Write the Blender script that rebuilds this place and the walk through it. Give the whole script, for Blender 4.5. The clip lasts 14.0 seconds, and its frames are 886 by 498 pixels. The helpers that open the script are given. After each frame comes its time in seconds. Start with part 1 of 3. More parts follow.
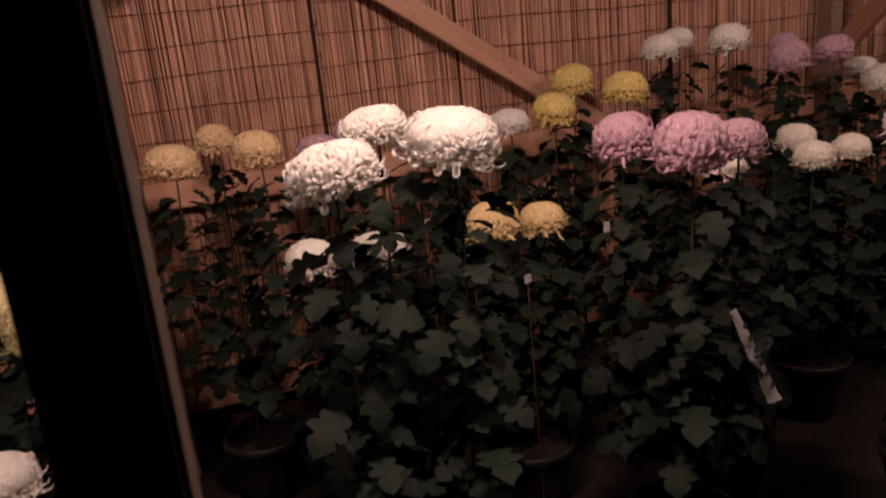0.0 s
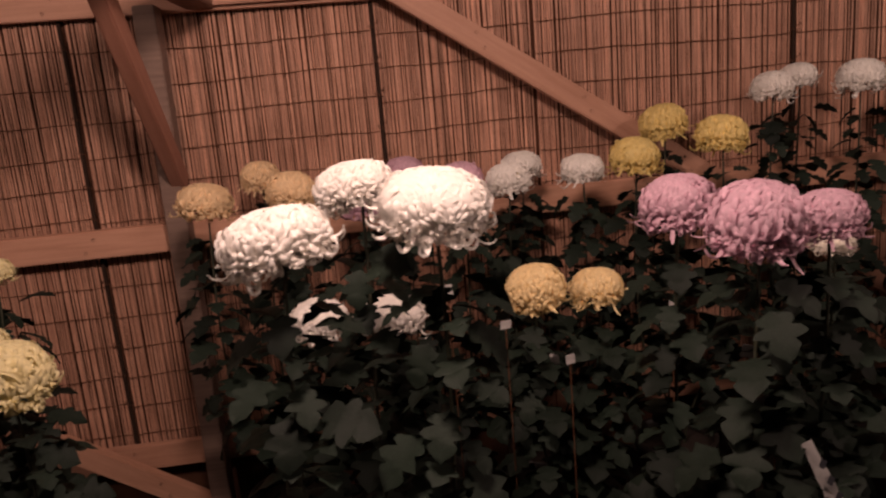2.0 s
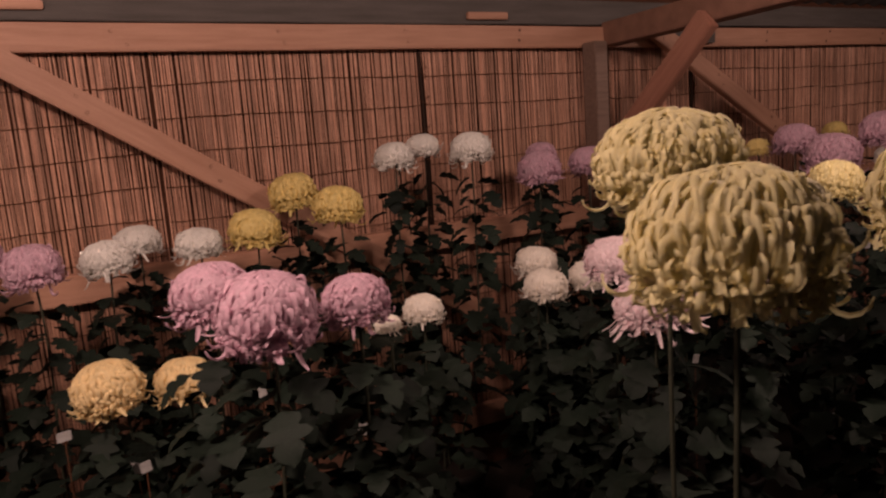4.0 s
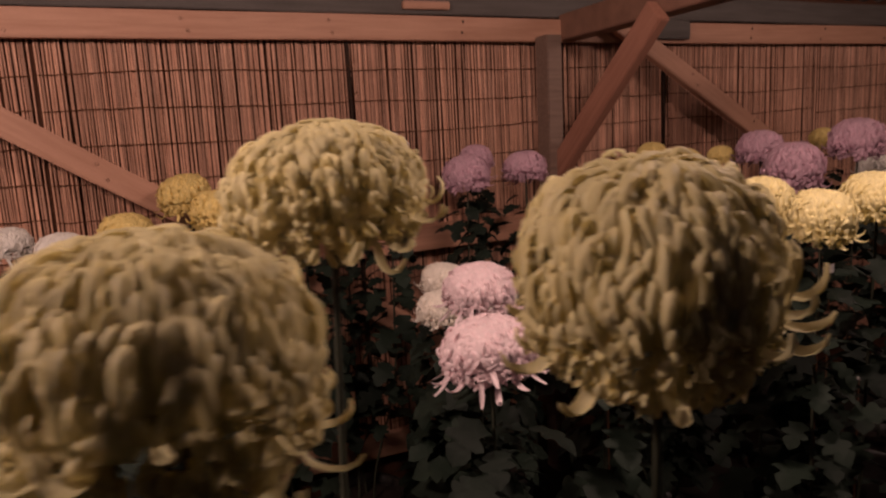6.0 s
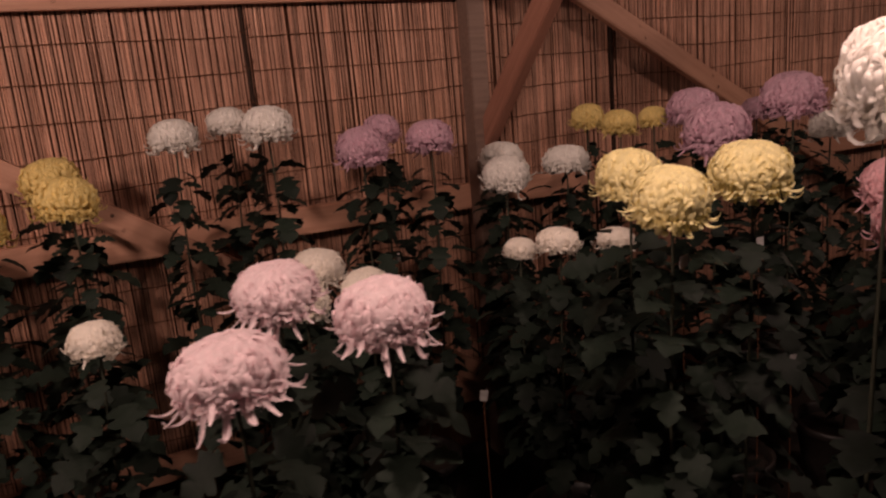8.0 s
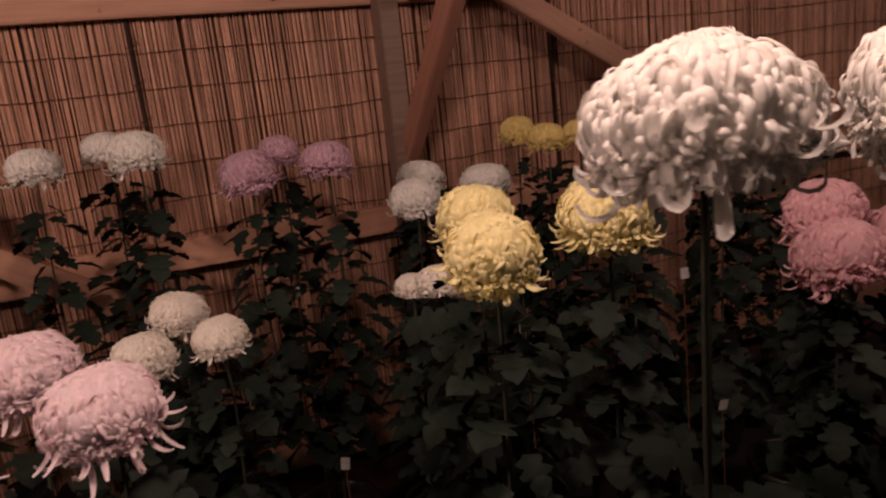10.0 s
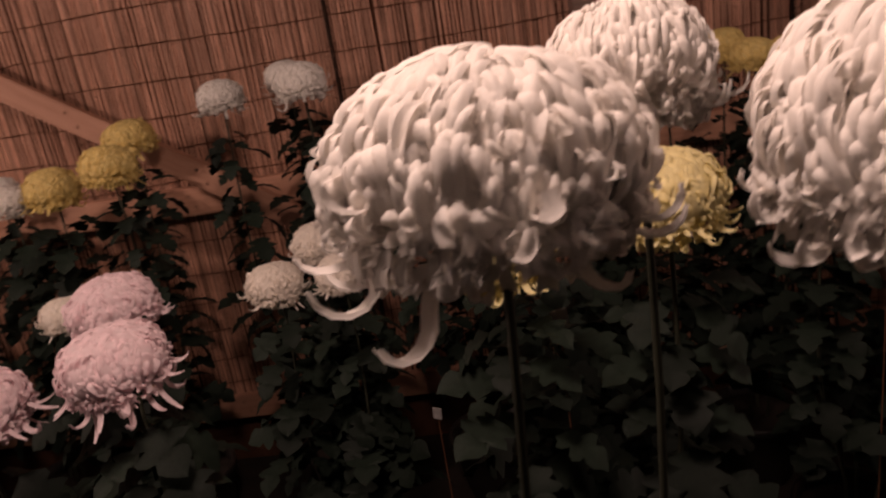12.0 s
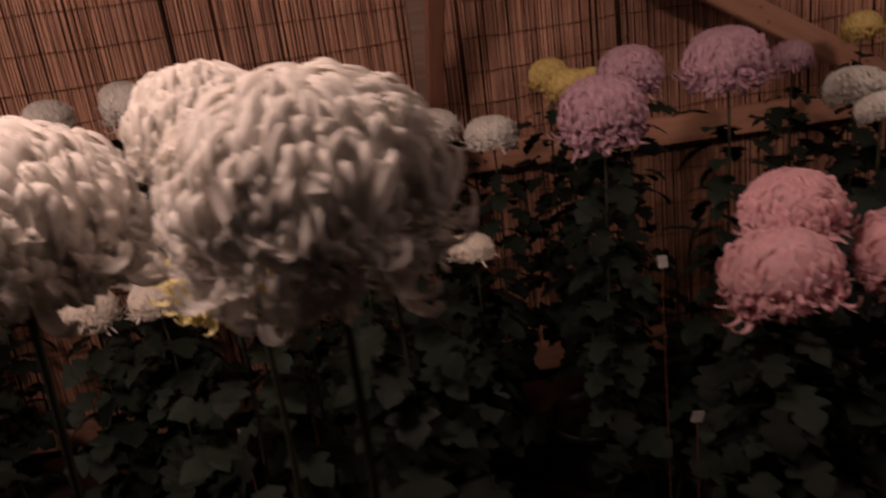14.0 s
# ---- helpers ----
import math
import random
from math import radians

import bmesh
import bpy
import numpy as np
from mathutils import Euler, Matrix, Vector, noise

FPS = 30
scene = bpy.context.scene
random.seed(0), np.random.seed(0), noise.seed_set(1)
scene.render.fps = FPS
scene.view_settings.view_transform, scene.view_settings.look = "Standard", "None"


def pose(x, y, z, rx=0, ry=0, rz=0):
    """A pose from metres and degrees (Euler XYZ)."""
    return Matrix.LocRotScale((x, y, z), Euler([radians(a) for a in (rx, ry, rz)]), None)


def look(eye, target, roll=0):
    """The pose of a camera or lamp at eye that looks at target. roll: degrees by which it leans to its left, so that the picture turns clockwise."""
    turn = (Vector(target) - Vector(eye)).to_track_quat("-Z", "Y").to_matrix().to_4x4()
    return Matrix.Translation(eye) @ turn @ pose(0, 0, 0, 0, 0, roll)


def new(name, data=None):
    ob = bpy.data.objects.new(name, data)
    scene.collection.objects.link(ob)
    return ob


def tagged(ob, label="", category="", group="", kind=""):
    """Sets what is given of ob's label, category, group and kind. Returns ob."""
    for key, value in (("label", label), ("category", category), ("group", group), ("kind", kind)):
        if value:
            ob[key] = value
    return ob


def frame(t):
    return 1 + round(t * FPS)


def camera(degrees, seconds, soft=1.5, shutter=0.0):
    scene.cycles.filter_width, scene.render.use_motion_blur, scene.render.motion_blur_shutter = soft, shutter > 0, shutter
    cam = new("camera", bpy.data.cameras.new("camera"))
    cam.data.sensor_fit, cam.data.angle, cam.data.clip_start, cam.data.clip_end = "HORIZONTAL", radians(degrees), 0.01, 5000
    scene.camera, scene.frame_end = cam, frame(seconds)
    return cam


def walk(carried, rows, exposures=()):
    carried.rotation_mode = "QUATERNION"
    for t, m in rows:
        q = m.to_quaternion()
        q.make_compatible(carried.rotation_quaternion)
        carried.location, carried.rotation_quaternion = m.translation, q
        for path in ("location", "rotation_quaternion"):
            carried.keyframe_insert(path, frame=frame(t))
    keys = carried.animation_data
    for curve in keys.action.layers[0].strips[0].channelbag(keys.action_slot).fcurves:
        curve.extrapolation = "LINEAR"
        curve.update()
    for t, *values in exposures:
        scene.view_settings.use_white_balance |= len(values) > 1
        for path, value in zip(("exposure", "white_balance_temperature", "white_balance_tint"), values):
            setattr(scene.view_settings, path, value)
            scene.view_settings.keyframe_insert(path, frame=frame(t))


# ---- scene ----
cam = camera(64.1, 14.0, soft=2.2, shutter=0.5)
PATH = [
    (0, (-1.12, -0.386, 1.492), (-0.53, 1.458, 0.989), -5.8),
    (0.5, (-1.05, -0.315, 1.485), (-0.453, 1.544, 1.053), -5.7),
    (1, (-0.904, -0.276, 1.501), (-0.586, 1.655, 1.089), -5.4),
    (1.5, (-0.818, -0.235, 1.519), (-0.595, 1.708, 1.1), -4.8),
    (2, (-0.775, -0.183, 1.512), (-0.539, 1.761, 1.106), -4.8),
    (2.5, (-0.628, -0.218, 1.527), (-0.441, 1.736, 1.142), -3.9),
    (3, (-0.499, -0.235, 1.538), (-0.124, 1.7, 1.2), -4.2),
    (3.3, (-0.476, -0.195, 1.527), (0.148, 1.679, 1.213), -3.6),
    (3.5, (-0.434, -0.2, 1.529), (0.348, 1.615, 1.219), -4.5),
    (3.7, (-0.399, -0.196, 1.532), (0.514, 1.555, 1.216), -4.3),
    (5.8, (0.072, -0.159, 1.532), (0.921, 1.627, 1.228), -2.5),
    (6, (0.122, -0.15, 1.53), (0.957, 1.638, 1.205), -3.0),
    (6.4, (0.219, -0.176, 1.537), (0.933, 1.658, 1.181), -3.4),
    (6.5, (0.233, -0.198, 1.544), (0.938, 1.637, 1.176), -3.6),
    (7, (0.335, -0.22, 1.536), (1.083, 1.586, 1.115), -4.8),
    (7.2, (0.382, -0.182, 1.53), (1.162, 1.605, 1.086), -5.1),
    (9.3, (0.892, -0.116, 1.537), (1.557, 1.728, 1.141), -4.7),
    (9.5, (0.918, -0.082, 1.548), (1.688, 1.715, 1.125), -4.4),
    (9.6, (0.932, -0.087, 1.546), (1.736, 1.694, 1.121), -3.8),
    (10, (1.013, -0.073, 1.545), (1.711, 1.752, 1.122), -6.3),
    (10.4, (1.143, -0.081, 1.561), (1.651, 1.797, 1.097), -5.0),
    (10.5, (1.162, -0.088, 1.56), (1.649, 1.794, 1.089), -5.3),
    (11, (1.243, -0.041, 1.557), (1.701, 1.84, 1.054), -5.4),
    (11.5, (1.31, 0.02, 1.554), (1.712, 1.913, 1.05), -5.8),
    (12, (1.4, -0.011, 1.58), (1.3, 1.894, 0.979), -9.0),
    (12.5, (1.45, -0.009, 1.595), (1.288, 1.913, 1.066), -6.7),
    (13, (1.455, -0.013, 1.584), (1.671, 1.907, 1.068), -6.0),
    (13.5, (1.533, -0.012, 1.581), (1.66, 1.92, 1.079), -7.8),
    (14, (1.652, -0.07, 1.582), (1.779, 1.834, 0.985), -7.6),
]
walk(cam, [(t, look(eye, target, roll)) for t, eye, target, roll in PATH], exposures=[(0.0, 0.0), (1.5, 0.2), (3.0, 0.05), (6.0, 0.22), (7.0, 0.25), (9.5, 0.15), (11.0, 0.02), (12.5, -0.2), (13.5, -0.4), (14.0, -0.2)])

# ---- light: night outside, warm lamps hung under the roof of the stall ----
world = bpy.data.worlds.new("night")
scene.world = world
world.use_nodes = True
world.node_tree.nodes["Background"].inputs[0].default_value = (0.012, 0.011, 0.013, 1)
world.node_tree.nodes["Background"].inputs[1].default_value = 0.3

LAMPS = [(-2.85, 0.60, 2.26, 40.0), (-0.75, 0.51, 2.26, 76.0), (1.25, 0.33, 2.29, 41.0), (3.3, 0.70, 2.25, 26.0)]
LAMP_COLOUR = (1.0, 0.68, 0.58)

# ---- materials ----


def material(name, base, rough=0.6, low=None, scale=20.0, stretch=(1, 1, 1), bump=0.15, detail=6.0, spread=0.0, island=0.0, sheen=0.0,
             through_light=0.0, fine=90.0, metallic=0.0, dark=None, gloss=0.5):
    """Two-scale noise between low and base, fine bump, spread: variation from object to object, island: from piece to piece."""
    m = bpy.data.materials.new(name)
    m.use_nodes = True
    nt = m.node_tree
    n, l = nt.nodes, nt.links
    b = n["Principled BSDF"]
    low = low or tuple(c * 0.7 for c in base)
    co = n.new("ShaderNodeTexCoord")
    mp = n.new("ShaderNodeMapping")
    mp.inputs["Scale"].default_value = stretch
    l.new(co.outputs["Object"], mp.inputs[0])
    big = n.new("ShaderNodeTexNoise")
    big.inputs["Scale"].default_value, big.inputs["Detail"].default_value = scale, detail
    small = n.new("ShaderNodeTexNoise")
    small.inputs["Scale"].default_value, small.inputs["Detail"].default_value = fine, 3.0
    l.new(mp.outputs[0], big.inputs["Vector"])
    l.new(mp.outputs[0], small.inputs["Vector"])
    mix = n.new("ShaderNodeMix")
    mix.data_type = "FLOAT"
    mix.inputs[0].default_value = 0.35
    l.new(big.outputs["Fac"], mix.inputs[2])
    l.new(small.outputs["Fac"], mix.inputs[3])
    ramp = n.new("ShaderNodeValToRGB")
    ramp.color_ramp.elements[0].position, ramp.color_ramp.elements[1].position = 0.33, 0.66
    ramp.color_ramp.elements[0].color, ramp.color_ramp.elements[1].color = (*low, 1), (*base, 1)
    if dark:
        e = ramp.color_ramp.elements.new(0.2)
        e.color = (*dark, 1)
    l.new(mix.outputs[0], ramp.inputs[0])
    colour = ramp.outputs[0]
    for amount, node, out in ((spread, "ShaderNodeObjectInfo", "Random"), (island, "ShaderNodeNewGeometry", "Random Per Island")):
        if amount:
            info = n.new(node)
            span = n.new("ShaderNodeMapRange")
            span.inputs[3].default_value, span.inputs[4].default_value = 1 - amount, 1 + amount
            l.new(info.outputs[out], span.inputs[0])
            hsv = n.new("ShaderNodeHueSaturation")
            l.new(span.outputs[0], hsv.inputs["Value"])
            l.new(colour, hsv.inputs["Color"])
            colour = hsv.outputs[0]
    l.new(colour, b.inputs["Base Color"])
    b.inputs["Roughness"].default_value = rough
    b.inputs["Metallic"].default_value = metallic
    b.inputs["Specular IOR Level"].default_value = gloss
    if through_light:
        glow = n.new("ShaderNodeBsdfTranslucent")
        l.new(colour, glow.inputs["Color"])
        both = n.new("ShaderNodeMixShader")
        both.inputs[0].default_value = through_light
        l.new(b.outputs[0], both.inputs[1])
        l.new(glow.outputs[0], both.inputs[2])
        l.new(both.outputs[0], n["Material Output"].inputs["Surface"])
    if bump:
        bp = n.new("ShaderNodeBump")
        bp.inputs["Strength"].default_value, bp.inputs["Distance"].default_value = bump, 0.004
        l.new(mix.outputs[0], bp.inputs["Height"])
        l.new(bp.outputs[0], b.inputs["Normal"])
    return m


TIMBER = material("new_timber", (0.50, 0.275, 0.185), 0.6, (0.38, 0.19, 0.12), 5, (1, 14, 14), 0.25, spread=0.12)
TIMBER_UP = material("upright_timber", (0.20, 0.13, 0.10), 0.7, (0.12, 0.075, 0.057), 5, (14, 14, 1), 0.3, spread=0.1)
TIE_TIMBER = material("tie_beam_timber", (0.24, 0.125, 0.085), 0.65, (0.15, 0.075, 0.05), 5, (3, 3, 3), 0.3)
KNEE_TIMBER = material("knee_timber", (0.34, 0.16, 0.11), 0.6, (0.24, 0.105, 0.068), 5, (1, 14, 14), 0.25)
DARK_TIMBER = material("aged_timber", (0.10, 0.066, 0.047), 0.75, (0.055, 0.036, 0.026), 5, (3, 3, 3), 0.3)
GREY_BOARD = material("weathered_board", (0.11, 0.095, 0.088), 0.8, (0.065, 0.056, 0.05), 4, (1, 12, 12), 0.3)
REED = material("dry_reed", (0.61, 0.345, 0.24), 0.55, (0.39, 0.20, 0.132), 6, (3.5, 3.5, 1.3), 0.2, island=0.3, dark=(0.27, 0.145, 0.09))
WIRE = material("rusty_tie", (0.13, 0.058, 0.032), 0.7, None, 40, bump=0.1, gloss=0.1)
BACKING = material("dark_backing", (0.09, 0.040, 0.024), 0.9, gloss=0.1)
BLACK = material("black_pole", (0.035, 0.02, 0.014), 0.8, gloss=0.15)
SOIL = material("earth", (0.03, 0.022, 0.018), 0.95, (0.016, 0.012, 0.01), 8, bump=0.6, gloss=0.15)
POT = material("dark_glaze", (0.022, 0.017, 0.015), 0.45, (0.012, 0.01, 0.009), 12, bump=0.1)
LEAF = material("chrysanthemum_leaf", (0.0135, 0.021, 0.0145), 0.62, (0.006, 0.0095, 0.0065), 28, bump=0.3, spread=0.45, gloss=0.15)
STEM = material("green_stem", (0.04, 0.042, 0.024), 0.6, (0.022, 0.024, 0.014), 30)
NAIL = material("nail_head", (0.12, 0.07, 0.05), 0.6, metallic=0.4)
TAG = material("white_tag", (0.55, 0.53, 0.51), 0.4, (0.38, 0.36, 0.35), 25, bump=0.05)
INK = material("label_ink", (0.05, 0.05, 0.06), 0.6)
TIN = material("dull_tin", (0.22, 0.21, 0.20), 0.6, (0.15, 0.145, 0.14), 12, metallic=0.2)
BULB_CAP = material("lamp_socket", (0.03, 0.03, 0.03), 0.4)
PETAL = {
    "white": material("white_petal", (0.93, 0.90, 0.855), 0.5, (0.88, 0.84, 0.79), 9, bump=0.1, island=0.06, through_light=0.36, gloss=0.25),
    "ivory": material("ivory_petal", (0.90, 0.88, 0.83), 0.5, (0.84, 0.81, 0.76), 9, bump=0.1, island=0.07, through_light=0.36, gloss=0.25),
    "cream": material("cream_petal", (0.93, 0.88, 0.80), 0.5, (0.88, 0.82, 0.73), 9, bump=0.1, island=0.06, through_light=0.36, gloss=0.25),
    "amber": material("amber_petal", (0.87, 0.69, 0.44), 0.5, (0.79, 0.59, 0.34), 9, bump=0.1, island=0.1, through_light=0.36, gloss=0.25),
    "honey": material("honey_petal", (0.91, 0.76, 0.45), 0.5, (0.84, 0.66, 0.34), 9, bump=0.1, island=0.08, through_light=0.36, gloss=0.25),
    "yellow": material("yellow_petal", (0.86, 0.72, 0.32), 0.5, (0.77, 0.61, 0.22), 9, bump=0.1, island=0.1, through_light=0.36, gloss=0.25),
    "lemon": material("lemon_petal", (0.93, 0.85, 0.50), 0.5, (0.86, 0.76, 0.38), 9, bump=0.1, island=0.07, through_light=0.36, gloss=0.25),
    "straw": material("straw_petal", (0.85, 0.775, 0.48), 0.5, (0.77, 0.69, 0.38), 9, bump=0.1, island=0.08, through_light=0.36, gloss=0.25),
    "mauve": material("mauve_petal", (0.68, 0.46, 0.54), 0.5, (0.59, 0.37, 0.45), 9, bump=0.1, island=0.12, through_light=0.36, gloss=0.25),
    "pale": material("pale_pink_petal", (0.92, 0.78, 0.80), 0.5, (0.86, 0.68, 0.71), 9, bump=0.1, island=0.07, through_light=0.36, gloss=0.25),
    "pink": material("pink_petal", (0.87, 0.56, 0.59), 0.5, (0.78, 0.45, 0.49), 9, bump=0.1, island=0.1, through_light=0.36, gloss=0.25),
}

# ---- mesh helpers ----


def mesh_of(name, verts, faces, mat=None, smooth=False):
    me = bpy.data.meshes.new(name)
    me.from_pydata(verts, [], faces)
    if smooth:
        me.polygons.foreach_set("use_smooth", [True] * len(me.polygons))
    if mat:
        me.materials.append(mat)
    return me


def part(name, me, parent, label="", kind=""):
    ob = new(name, me)
    ob.parent = parent
    return tagged(ob, label=label, kind=kind)


def empty(name, x, y, z, label, category, group="", kind=""):
    ob = new(name)
    ob.empty_display_size = 0.05
    ob.location = (x, y, z)
    return tagged(ob, label=label, category=category, group=group, kind=kind)


def timber(length, width, thick, mat, bevel=0.004, warp=0.002):
    """A sawn timber along x, centred, with worn edges and a slight bow."""
    bm = bmesh.new()
    bmesh.ops.create_cube(bm, size=1)
    bmesh.ops.scale(bm, vec=(length, thick, width), verts=bm.verts)
    cuts = [e for e in bm.edges if abs((e.verts[0].co - e.verts[1].co).x) > length * 0.5]
    bmesh.ops.subdivide_edges(bm, edges=cuts, cuts=max(2, int(length / 0.35)))
    bmesh.ops.bevel(bm, geom=[e for e in bm.edges if e.is_manifold and e.calc_face_angle(0) > 1], offset=bevel, segments=2, affect="EDGES")
    for v in bm.verts:
        k = noise.noise((v.co.x * 1.7 + width * 90, thick * 70, length))
        v.co.z += warp * k * 2
        v.co.y += warp * noise.noise((v.co.x * 1.3, 7.7 + length, width))
    me = bpy.data.meshes.new("timber")
    bm.to_mesh(me)
    bm.free()
    me.materials.append(mat)
    return me


def tube(points, radii, sides=6):
    verts, faces = [], []
    pts = [Vector(p) for p in points]
    for i, p in enumerate(pts):
        d = (pts[min(i + 1, len(pts) - 1)] - pts[max(i - 1, 0)]).normalized()
        u = d.cross(Vector((0.3, 0.9, 0.2))).normalized()
        w = d.cross(u)
        for k in range(sides):
            a = 2 * math.pi * k / sides
            verts.append(p + float(radii[i]) * (math.cos(a) * u + math.sin(a) * w))
    for i in range(len(pts) - 1):
        for k in range(sides):
            a, b = i * sides + k, i * sides + (k + 1) % sides
            faces.append((a, b, b + sides, a + sides))
    return verts, faces


def lathe(profile, sides=28):
    verts, faces = [], []
    for r, z in profile:
        for k in range(sides):
            a = 2 * math.pi * k / sides
            verts.append((r * math.cos(a), r * math.sin(a), z))
    for i in range(len(profile) - 1):
        for k in range(sides):
            a, b = i * sides + k, i * sides + (k + 1) % sides
            faces.append((a, b, b + sides, a + sides))
    return verts, faces


# ---- the stall: ground, reed wall, timbers, roof ----
WALL_Y = 2.5
RAIL_Z, MID_Z, FOOT_Z = 1.886, 1.065, 0.24
BAYS = (-4.5, -1.355, 1.865, 5.05)

ground = new("ground", mesh_of("ground", [(x, y, 0.012 * noise.noise((x * 2.1, y * 2.1, 0))) for y in np.linspace(-6, 4, 61) for x in np.linspace(-8, 9, 81)],
                               [(j * 81 + i, j * 81 + i + 1, j * 81 + i + 82, j * 81 + i + 81) for j in range(60) for i in range(80)], SOIL, True))
tagged(ground, "bare dark trodden earth under the stall", "ground", kind="structure")


def slab(name, lo, hi, mat, label):
    (a, b, c), (d, e, f) = lo, hi
    v = [(a, b, c), (d, b, c), (d, e, c), (a, e, c), (a, b, f), (d, b, f), (d, e, f), (a, e, f)]
    fs = [(0, 3, 2, 1), (4, 5, 6, 7), (0, 1, 5, 4), (1, 2, 6, 5), (2, 3, 7, 6), (3, 0, 4, 7)]
    return tagged(new(name, mesh_of(name, v, fs, mat)), label, name.split("_")[0], kind="structure")


slab("wall_north", (-5.6, 2.513, 0.0), (6.2, 2.60, 2.3), BACKING, "dark backing boards behind the reed screens")
slab("wall_west", (-5.7, -3.2, 0.0), (-5.6, 2.6, 2.9), BACKING, "plain dark end wall")
slab("wall_east", (6.2, -3.2, 0.0), (6.3, 2.6, 2.9), BACKING, "plain dark end wall")


def roof_sheet():
    verts, faces = [], []
    xs = np.arange(-5.6, 6.2, 0.035)
    rows = ((2.62, 2.10), (1.2, 2.46), (-0.45, 2.84))
    for y, z in rows:
        for lift in (0.0, 0.02):
            for x in xs:
                verts.append((x, y, z + lift + 0.010 * math.sin(x * 2 * math.pi / 0.13)))
    n = len(xs)
    for r in range(2):
        for i in range(n - 1):
            a = r * 2 * n + i
            faces.append((a, a + 2 * n, a + 2 * n + 1, a + 1))
            b = a + n
            faces.append((b, b + 1, b + 2 * n + 1, b + 2 * n))
    return tagged(new("ceiling", mesh_of("ceiling", verts, faces, GREY_BOARD, True)), "dark grey corrugated sheet roof sloping up to the aisle", "roof", kind="structure")


roof_sheet()


def reed_screen(x0, x1, seed):
    """One hanging screen of upright reeds tied with wavy wires."""
    rnd = random.Random(seed)
    screen = empty("reed_screen", (x0 + x1) / 2, WALL_Y, FOOT_Z, "dry brown reed screen tied with dark wires on the back wall", "screen", "reed screens of the back wall")
    cx = (x0 + x1) / 2
    verts, faces = [], []
    x = x0 + 0.012
    while x < x1 - 0.008:
        r = rnd.uniform(0.0019, 0.0040)
        lean, yy = rnd.gauss(0, 0.005), rnd.uniform(-0.005, 0.005)
        top = RAIL_Z + 0.05 - FOOT_Z - abs(rnd.gauss(0, 0.012))
        pts, drift = [], 0.0
        for t in np.linspace(0, 1, 8):
            drift = drift * 0.8 + rnd.gauss(0, 0.0013)
            pts.append((x - cx + lean * (t - 0.5) + drift, yy + rnd.uniform(-0.002, 0.002), t * top))
        v, f = tube(pts, [r * rnd.uniform(0.85, 1.08) for _ in pts], 5)
        k = len(verts)
        verts += v
        faces += [tuple(i + k for i in q) for q in f]
        x += 2 * r + (rnd.uniform(0.001, 0.0038) if rnd.random() < 0.025 else rnd.uniform(-0.0016, 0.0003))
    part("reeds", mesh_of("reeds", verts, faces, REED, True), screen, kind="stuff")
    phase = rnd.uniform(0, 6)
    for i in range(13):
        zz = RAIL_Z - 0.108 - 0.1185 * i - FOOT_Z + rnd.uniform(-0.006, 0.006)
        if zz < 0.02:
            break
        pts = []
        for t in np.linspace(0, 1, 26):
            px = x0 + 0.01 + t * (x1 - x0 - 0.02) - cx
            pts.append((px, -0.0085, zz + 0.006 * math.sin(px * 5 + phase + i) + 0.004 * noise.noise((px * 12, i, seed)) + 0.012 * (t - 0.5) * rnd.uniform(0.7, 1.1)))
        v, f = tube(pts, [0.0018] * len(pts), 4)
        part("tie_wire", mesh_of("tie_wire", v, f, WIRE), screen)
    return screen


SEAMS = (-3.75, -2.75, -1.70, -0.64, -0.05, 1.0, 1.98, 2.55, 3.60, 4.65)
for i, (a, b) in enumerate(zip(SEAMS, SEAMS[1:])):
    reed_screen(a, b, 11 + i)


def seam_batten(x):
    """The dark split pole over the joint of two screens, with wire ends tied round it."""
    rnd = random.Random(int(x * 100))
    b = empty("seam_batten", x, WALL_Y - 0.012, FOOT_Z, "thin dark batten over a screen joint with knotted wire ends", "batten", "battens over the screen joints")
    h = RAIL_Z - FOOT_Z
    v, f = tube([(rnd.uniform(-0.004, 0.004), 0, t * h) for t in np.linspace(0, 1, 9)], [0.0075] * 9, 6)
    part("pole", mesh_of("pole", v, f, BLACK, True), b)
    for i in range(12):
        zz = h - 0.10 - 0.1185 * i
        if zz < 0.05:
            break
        pts = [(0.014 * math.cos(a) + 0.03 * max(0, a - 6) / 3, -0.013 * math.sin(a) - 0.004, zz + 0.004 * a) for a in np.linspace(0, 9, 14)]
        v, f = tube(pts, [0.0017] * len(pts), 4)
        part("knot", mesh_of("knot", v, f, WIRE), b)
    return b


for x in (-1.70, -0.64, 1.0, 2.55):
    seam_batten(x)


def place_timber(name, x, y, z, length, width, thick, mat, angles, label, group=""):
    ob = new(name, timber(length, width, thick, mat))
    ob.matrix_world = pose(x, y, z, *angles)
    return tagged(ob, label, "beam", group)


def nail(parent, x, y, z):
    """A nail head on the front face of a timber."""
    v, f = lathe([(0.0, -0.002), (0.005, -0.002), (0.006, 0.0), (0.005, 0.001)], 8)
    ob = part("nail", mesh_of("nail", v, f, NAIL), parent)
    ob.matrix_local = pose(x, y, z, 90, 0, 0)
    return ob


def nailed(ob, face):
    """Pairs of nails along a rail."""
    rnd = random.Random(3)
    for x in np.arange(-5.2, 5.3, 0.53):
        for dz in (-0.02, 0.022):
            nail(ob, float(x) + rnd.uniform(-0.03, 0.03), -face, dz + rnd.uniform(-0.006, 0.006))
    return ob


